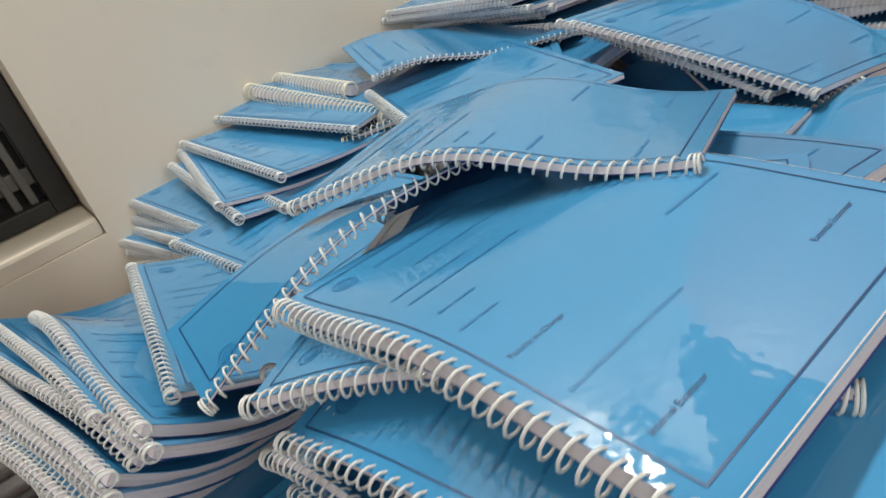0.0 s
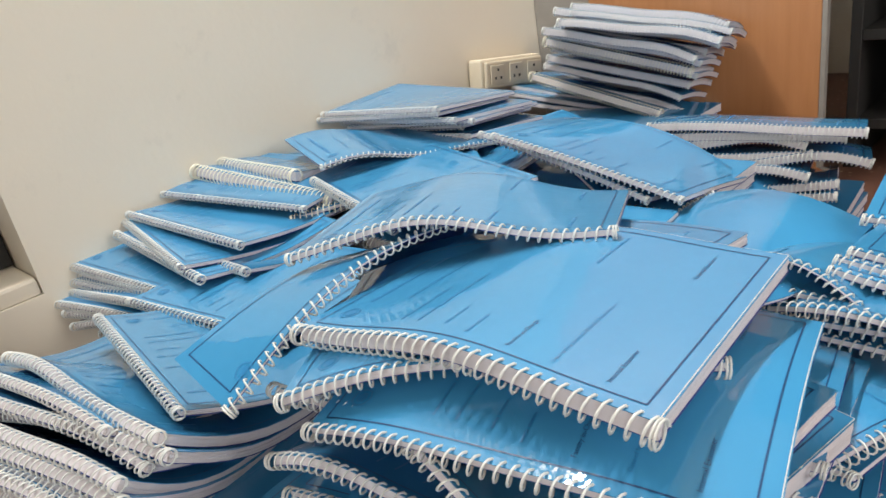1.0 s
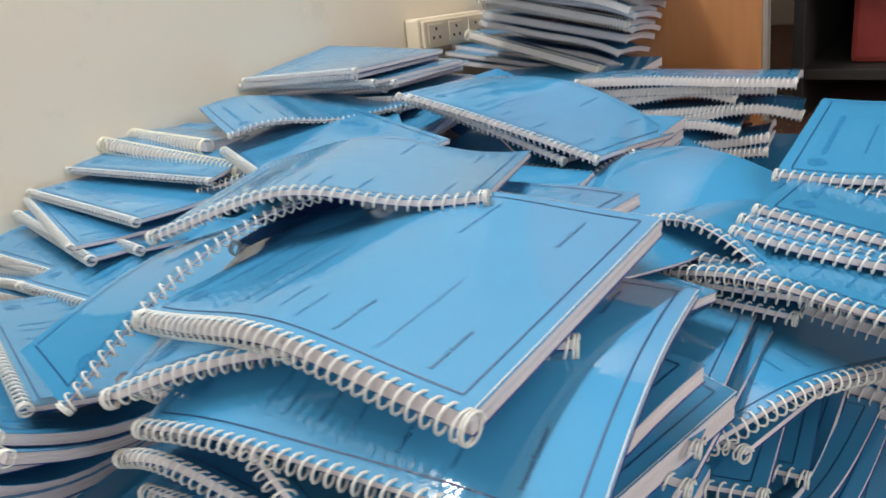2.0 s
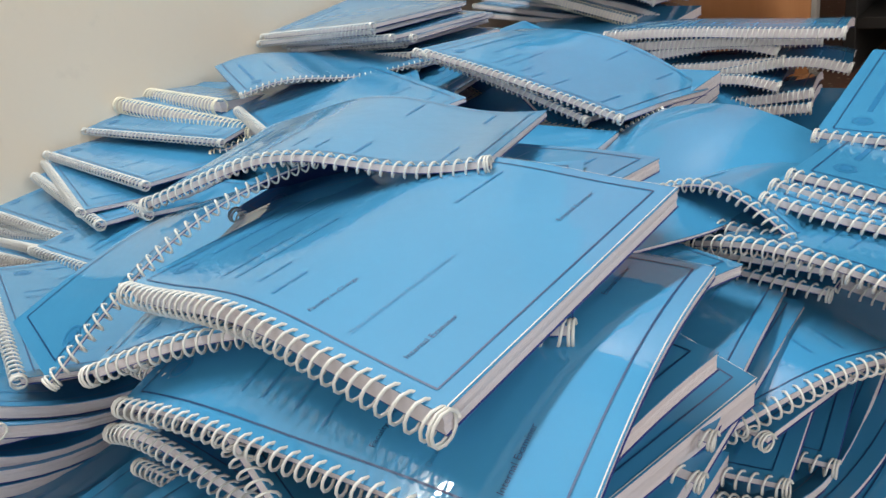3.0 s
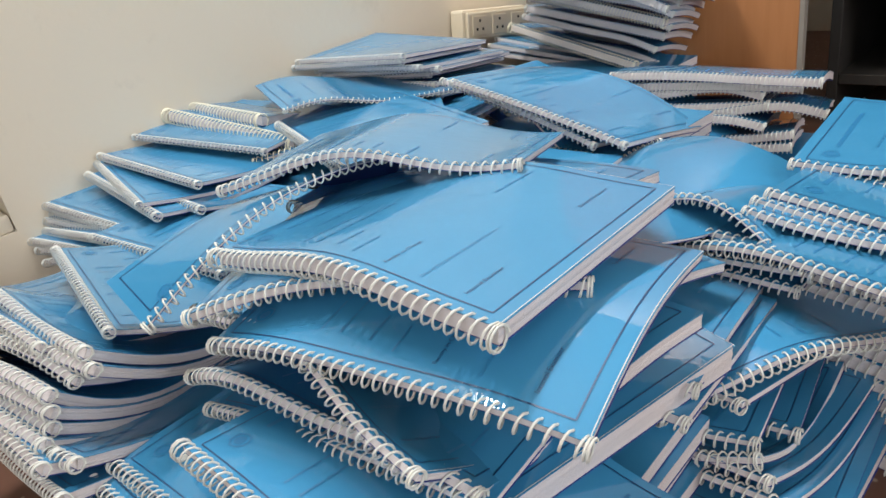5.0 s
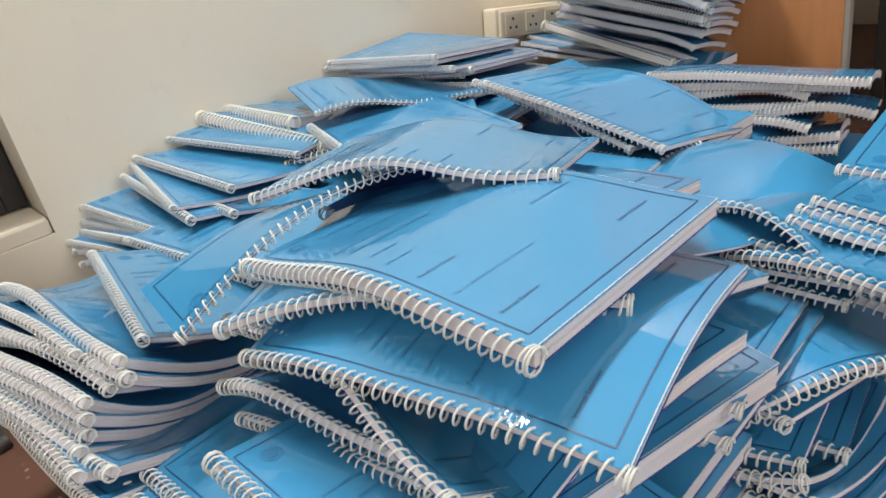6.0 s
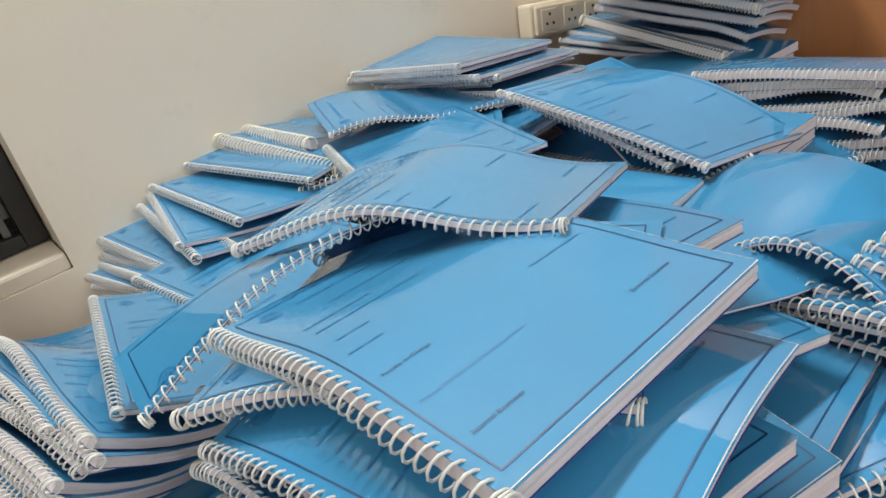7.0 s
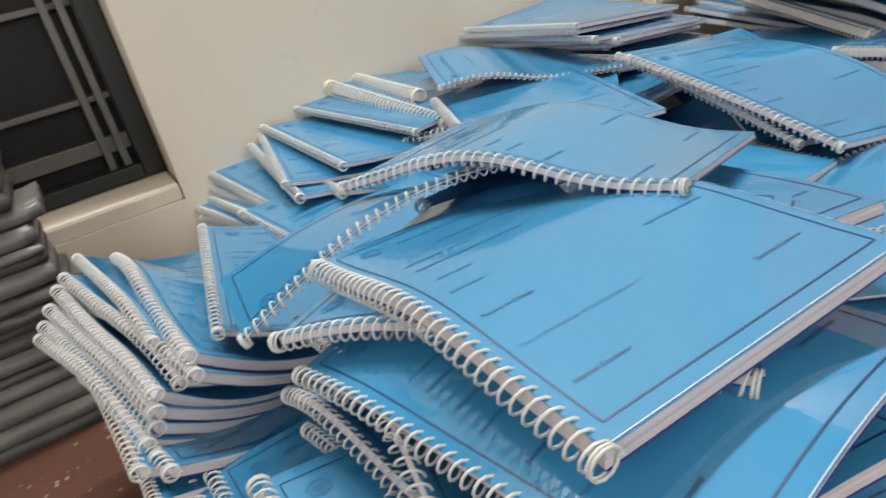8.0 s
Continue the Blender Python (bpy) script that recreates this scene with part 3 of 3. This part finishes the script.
report(-0.9399, 0.1206, 0.2092, 98.9, -2.5, 0.1, 0.03, 0.00, -0.00, -0.00, 0.00, thick=0.0085, radius=0.0062)
report(-0.9051, 0.1272, 0.2000, 99.8, -3.4, 0.3, 0.06, -0.01, -0.00, -0.00, 0.00, thick=0.0085, radius=0.0062)
report(-0.8832, 0.1296, 0.1909, 101.6, -5.9, 0.7, 0.11, -0.04, 0.00, -0.00, 0.00, thick=0.0085, radius=0.0062)
report(-0.6840, 0.1434, 0.2500, 96.0, -0.8, 0.0, 0.01, 0.01, -0.00, -0.00, 0.00, thick=0.0060, radius=0.0058)
report(-0.6005, -0.0169, 0.2823, 94.5, -0.5, 19.6, 0.04, -0.11, 0.04, -0.40, -0.14, thick=0.0100, radius=0.0066)
report(-0.6515, -0.0480, 0.2817, 98.3, -0.1, 16.8, 0.08, 0.04, 0.01, -0.30, 0.00, thick=0.0080, radius=0.0056)
report(-0.5835, -0.0418, 0.2618, 102.5, -4.1, 19.2, 0.11, 0.01, -0.01, -0.38, -0.08, thick=0.0100, radius=0.0066)
report(-0.6048, -0.0528, 0.2705, 104.4, 4.6, 16.2, 0.08, 0.07, 0.02, -0.29, -0.00, thick=0.0090, radius=0.0061)
report(-0.6165, -0.0683, 0.2596, 102.2, 2.2, 21.8, 0.00, 0.05, 0.03, -0.50, -0.30, thick=0.0110, radius=0.0071)
report(-0.6097, -0.0786, 0.2471, 104.0, 1.8, 19.6, 0.03, 0.02, 0.01, -0.38, -0.04, thick=0.0110, radius=0.0071)
report(-0.6067, -0.0871, 0.2338, 105.4, 1.5, 19.1, 0.04, 0.02, 0.01, -0.34, 0.04, thick=0.0110, radius=0.0071)
report(-0.5991, -0.0969, 0.2262, 104.6, 0.9, 18.6, 0.13, 0.02, -0.02, -0.33, 0.02, thick=0.0110, radius=0.0071)
report(-0.5889, -0.0781, 0.2068, 97.0, -4.0, 15.1, -0.01, -0.01, -0.00, -0.28, 0.04, thick=0.0100, radius=0.0066)
report(-0.5609, -0.0773, 0.2017, 98.6, -6.6, 12.4, -0.00, -0.00, -0.00, -0.26, -0.24, thick=0.0100, radius=0.0066)
report(-0.5770, -0.0917, 0.1980, 95.5, -8.6, 14.1, 0.22, -0.01, -0.03, -0.25, 0.01, thick=0.0110, radius=0.0071)
report(-0.5623, -0.0799, 0.1765, 91.9, -7.8, 9.8, -0.08, -0.00, -0.00, -0.07, 0.19, thick=0.0100, radius=0.0066)
report(-0.2723, -0.0198, 0.1950, 93.3, -0.6, 0.1, 0.04, -0.03, 0.01, 0.00, 0.00, thick=0.0060, radius=0.0066)
report(-0.1650, -0.0029, 0.2302, 90.4, 6.5, 7.9, 0.09, -0.10, -0.05, -0.01, 0.07, thick=0.0060, radius=0.0078)
report(-0.2833, -0.0423, 0.1850, 91.1, -0.7, 0.2, 0.04, -0.02, 0.01, -0.00, 0.00, thick=0.0060, radius=0.0060)
report(-0.3038, -0.0475, 0.1720, 95.0, -1.1, 0.3, 0.06, -0.03, 0.01, -0.00, 0.00, thick=0.0060, radius=0.0060)

# ---- the lower part of the heap: flat stacks on the floor ----
flat = report(-0.565, -0.060, 0.0165, 93, 0, 0, thick=0.016, radius=0.0092, print_level=0, label="blue bound report lying flat low in the heap", group="stacks under the heap")
first = True
for sx, sy, top, turn in ((-0.555, -0.030, 0.150, 93), (-0.92, 0.160, 0.135, 95), (-0.295, -0.020, 0.150, 92), (-0.22, 0.115, 0.170, 91), (-0.13, 0.310, 0.070, 92), (-0.35, 0.300, 0.215, 90),
                          (-0.25, 0.470, 0.215, 90), (0.045, 0.500, 0.225, 80), (-0.47, 0.640, 0.240, 90), (-0.36, 0.850, 0.150, 92), (-0.69, 1.020, 0.235, 86), (-0.89, 0.700, 0.205, 92),
                          (-0.93, 0.265, 0.230, 92), (-0.68, 0.420, 0.250, 90), (-0.52, 0.150, 0.235, 90), (-0.46, 0.390, 0.265, 90)):
    n = int((top - 0.0) / 0.0168)
    for i in range(n):
        m = pose(sx + random.uniform(-0.006, 0.006), sy + random.uniform(-0.004, 0.006), 0.0167 * (i + 1), 0, 0, turn + random.uniform(-2.5, 2.5))
        if first:
            flat.matrix_world = m
            first = False
        else:
            copy_thing(flat, m)

# ---- things round the pile ----
def veneer_board():
    base = new("wooden_board")
    part("panel", box(bmesh.new(), -0.905, -0.390, 1.372, 1.388, 0.0, 1.62, 0.0015), M_WOOD, base)
    part("edge_strip", box(bmesh.new(), -0.3895, -0.380, 1.371, 1.389, 0.0, 1.62, 0.001), M_EDGE, base, "worn grey edge strip")
    tagged(base, "tall orange wood-veneer board standing by the wall", "board")


veneer_board()
# added panel: its grey-brown stands for shade on the wall beside the board
bm = box(bmesh.new(), WALL_X + 0.001, -0.907, 1.375, 1.41, 0.0, 2.3, 0.003)
tagged(part("shaded_wall_strip", bm, M_EDGE), "grey-brown panel standing in for the shaded wall beside the board", "frame", kind="structure")


def socket_box():
    """Ivory wall box with a sloping lid, three slots and two screws."""
    m = pose(WALL_X + 0.004, 1.20, 0.292, 0, 0, 0) @ pose(0, 0, 0, -8, 0, 0)
    base = new("switch_box")
    base.matrix_world = m
    part("housing", box(bmesh.new(), 0, 0.040, -0.115, 0.115, -0.036, 0.036, 0.006), M_BOX, base)
    part("lid", box(bmesh.new(), 0.0405, 0.050, -0.108, 0.108, -0.030, 0.030, 0.004), M_BOX, base)
    for y in (-0.07, 0.0, 0.07):
        part("socket_face", box(bmesh.new(), 0.0502, 0.053, y - 0.025, y + 0.025, -0.022, 0.022, 0.002), M_BOX, base)
        for dy, dz in ((0, 0.011), (-0.010, -0.008), (0.010, -0.008)):
            part("pin_hole", box(bmesh.new(), 0.0531, 0.0536, y + dy - 0.003, y + dy + 0.003, dz - 0.003, dz + 0.003), M_BLACK, base)
    tagged(base, "old ivory plastic socket box on the wall", "socket box")


socket_box()


def window():
    base = new("window_1")
    fx = WALL_X - 0.115
    z1, y0 = WIN_Z1, WIN_Y0
    bm = bmesh.new()
    box(bm, fx - 0.03, fx + 0.02, 0.052, 0.086, 0.2545, z1, 0.003)
    box(bm, fx - 0.03, fx + 0.02, y0, 0.052, 0.2545, 0.279, 0.003)
    part("window_frame", bm, M_DARK, base, "dark painted window frame")
    part("window_sill", box(bm=bmesh.new(), x0=WALL_X - 0.155, x1=WALL_X - 0.002, y0=y0 + 0.002, y1=0.0865, z0=0.2237, z1=0.252, bevel=0.006), M_WALL, base, "rough plastered sill")
    for y in (0.010, 0.034):
        part("bar", box(bmesh.new(), fx - 0.004, fx + 0.008, y - 0.006, y + 0.006, 0.2795, z1, 0.002), M_GRILL, base)
    for z in (0.318, 0.395, 0.540, 0.70, 0.86):
        h = 0.013 if z < 0.33 else 0.005
        part("crossbar", box(bmesh.new(), fx - 0.018, fx - 0.005, y0, 0.0515, z - h, z + h, 0.002), M_GRILL, base)
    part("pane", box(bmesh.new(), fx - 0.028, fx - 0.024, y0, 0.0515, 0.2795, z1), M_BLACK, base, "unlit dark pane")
    tagged(base, "dark barred window in a rough plastered recess", "window", kind="structure")


window()


def bundle_stack():
    """Flat packets in crumpled grey film, one thing each."""
    rng = random.Random(5)
    z = 0.0
    while z < 0.42:
        h = rng.uniform(0.011, 0.026)
        dx, dy = rng.uniform(-0.014, 0.012), rng.uniform(-0.018, 0.012)
        bm = bmesh.new()
        bmesh.ops.create_grid(bm, x_segments=10, y_segments=22, size=1.0)
        top = list(bm.verts)
        x0, x1, y0, y1 = -1.058, -0.930 + dx, -0.56, -0.105 + dy
        made = bmesh.ops.extrude_face_region(bm, geom=list(bm.faces))["geom"]
        low = [g for g in made if isinstance(g, bmesh.types.BMVert)]
        for v in top + low:
            up = v in low
            n = noise.noise(Vector((v.co.x * 4, v.co.y * 7, z * 30)))
            v.co = Vector((x0 + (v.co.x + 1) / 2 * (x1 - x0), y0 + (v.co.y + 1) / 2 * (y1 - y0), z + (h if up else 0.0) + (n * 0.003 if up else 0.0)))
        bmesh.ops.bevel(bm, geom=[e for e in bm.edges if len(e.link_faces) == 2 and e.calc_face_angle(0) > 0.8], offset=min(0.004, h * 0.25), segments=2, affect="EDGES")
        ob = part("wrapped_packet", bm, M_WRAP if rng.random() < 0.6 else M_WRAPD)
        for p in ob.data.polygons:
            p.use_smooth = True
        tagged(ob, "flat packet wrapped in crumpled grey plastic film", "packet", "stack of wrapped packets")
        z += h + 0.0035
    bm = bmesh.new()
    bmesh.ops.create_icosphere(bm, subdivisions=4, radius=1.0)
    for v in bm.verts:
        n = noise.noise(v.co * 2.3) * 0.25 + noise.noise(v.co * 6.0) * 0.10
        v.co = Vector((-0.99 + v.co.x * 0.055 * (1 + n), -0.24 + v.co.y * 0.13 * (1 + n), z + 0.032 + max(v.co.z * 0.036 * (1 + n), -0.033)))
    ob = part("plastic_bag", bm, M_WRAP)
    for p in ob.data.polygons:
        p.use_smooth = True
    tagged(ob, "crumpled grey plastic bag on the packets", "bag")


bundle_stack()


def clutter():
    """Unlit store corner behind the board, its shade put into the shelf colour."""
    base = new("dark_shelf")
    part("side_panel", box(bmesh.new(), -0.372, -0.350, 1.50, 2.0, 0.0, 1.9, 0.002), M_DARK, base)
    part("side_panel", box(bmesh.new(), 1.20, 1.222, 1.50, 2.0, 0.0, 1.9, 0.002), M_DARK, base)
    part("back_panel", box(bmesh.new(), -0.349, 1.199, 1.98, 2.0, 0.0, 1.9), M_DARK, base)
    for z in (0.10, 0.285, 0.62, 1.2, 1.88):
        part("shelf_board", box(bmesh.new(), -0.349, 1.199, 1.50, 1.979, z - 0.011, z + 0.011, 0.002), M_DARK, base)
    tagged(base, "open shelf full of odds and ends, its shade put into near-black colour", "shelf")
    rng = random.Random(11)

    def lump(name, x, y, z, sx, sy, sz, mat, label, cat):
        bm = bmesh.new()
        bmesh.ops.create_icosphere(bm, subdivisions=4, radius=1.0)
        k = Vector((rng.uniform(0, 9), rng.uniform(0, 9), 0))
        for v in bm.verts:
            n = noise.noise(v.co * 1.8 + k) * 0.22 + noise.noise(v.co * 5 + k) * 0.07
            p = v.co * (1 + n)
            v.co = Vector((x + p.x * sx, y + p.y * sy, max(z, z + sz * 0.9 + p.z * sz)))
        ob = part(name, bm, mat)
        for p in ob.data.polygons:
            p.use_smooth = True
        tagged(ob, label, cat)

    lump("cloth_bag", -0.17, 1.70, 0.297, 0.17, 0.14, 0.13, M_GREEN, "slumped olive-brown cloth bag on the shelf", "bag")
    lump("cloth_bag", 0.30, 1.70, 0.112, 0.20, 0.13, 0.075, M_BROWN, "slumped dark brown cloth bag on the shelf", "bag")
    lump("cloth_bundle", 0.20, 1.70, 0.632, 0.22, 0.12, 0.12, M_GREEN, "loose olive cloth bundle on the shelf", "cloth")
    bm = box(bmesh.new(), -0.275, -0.06, 1.54, 1.78, 0.112, 0.255, 0.012)
    tagged(part("storage_box", bm, M_RED), "dull red plastic storage box on the shelf", "box")


clutter()
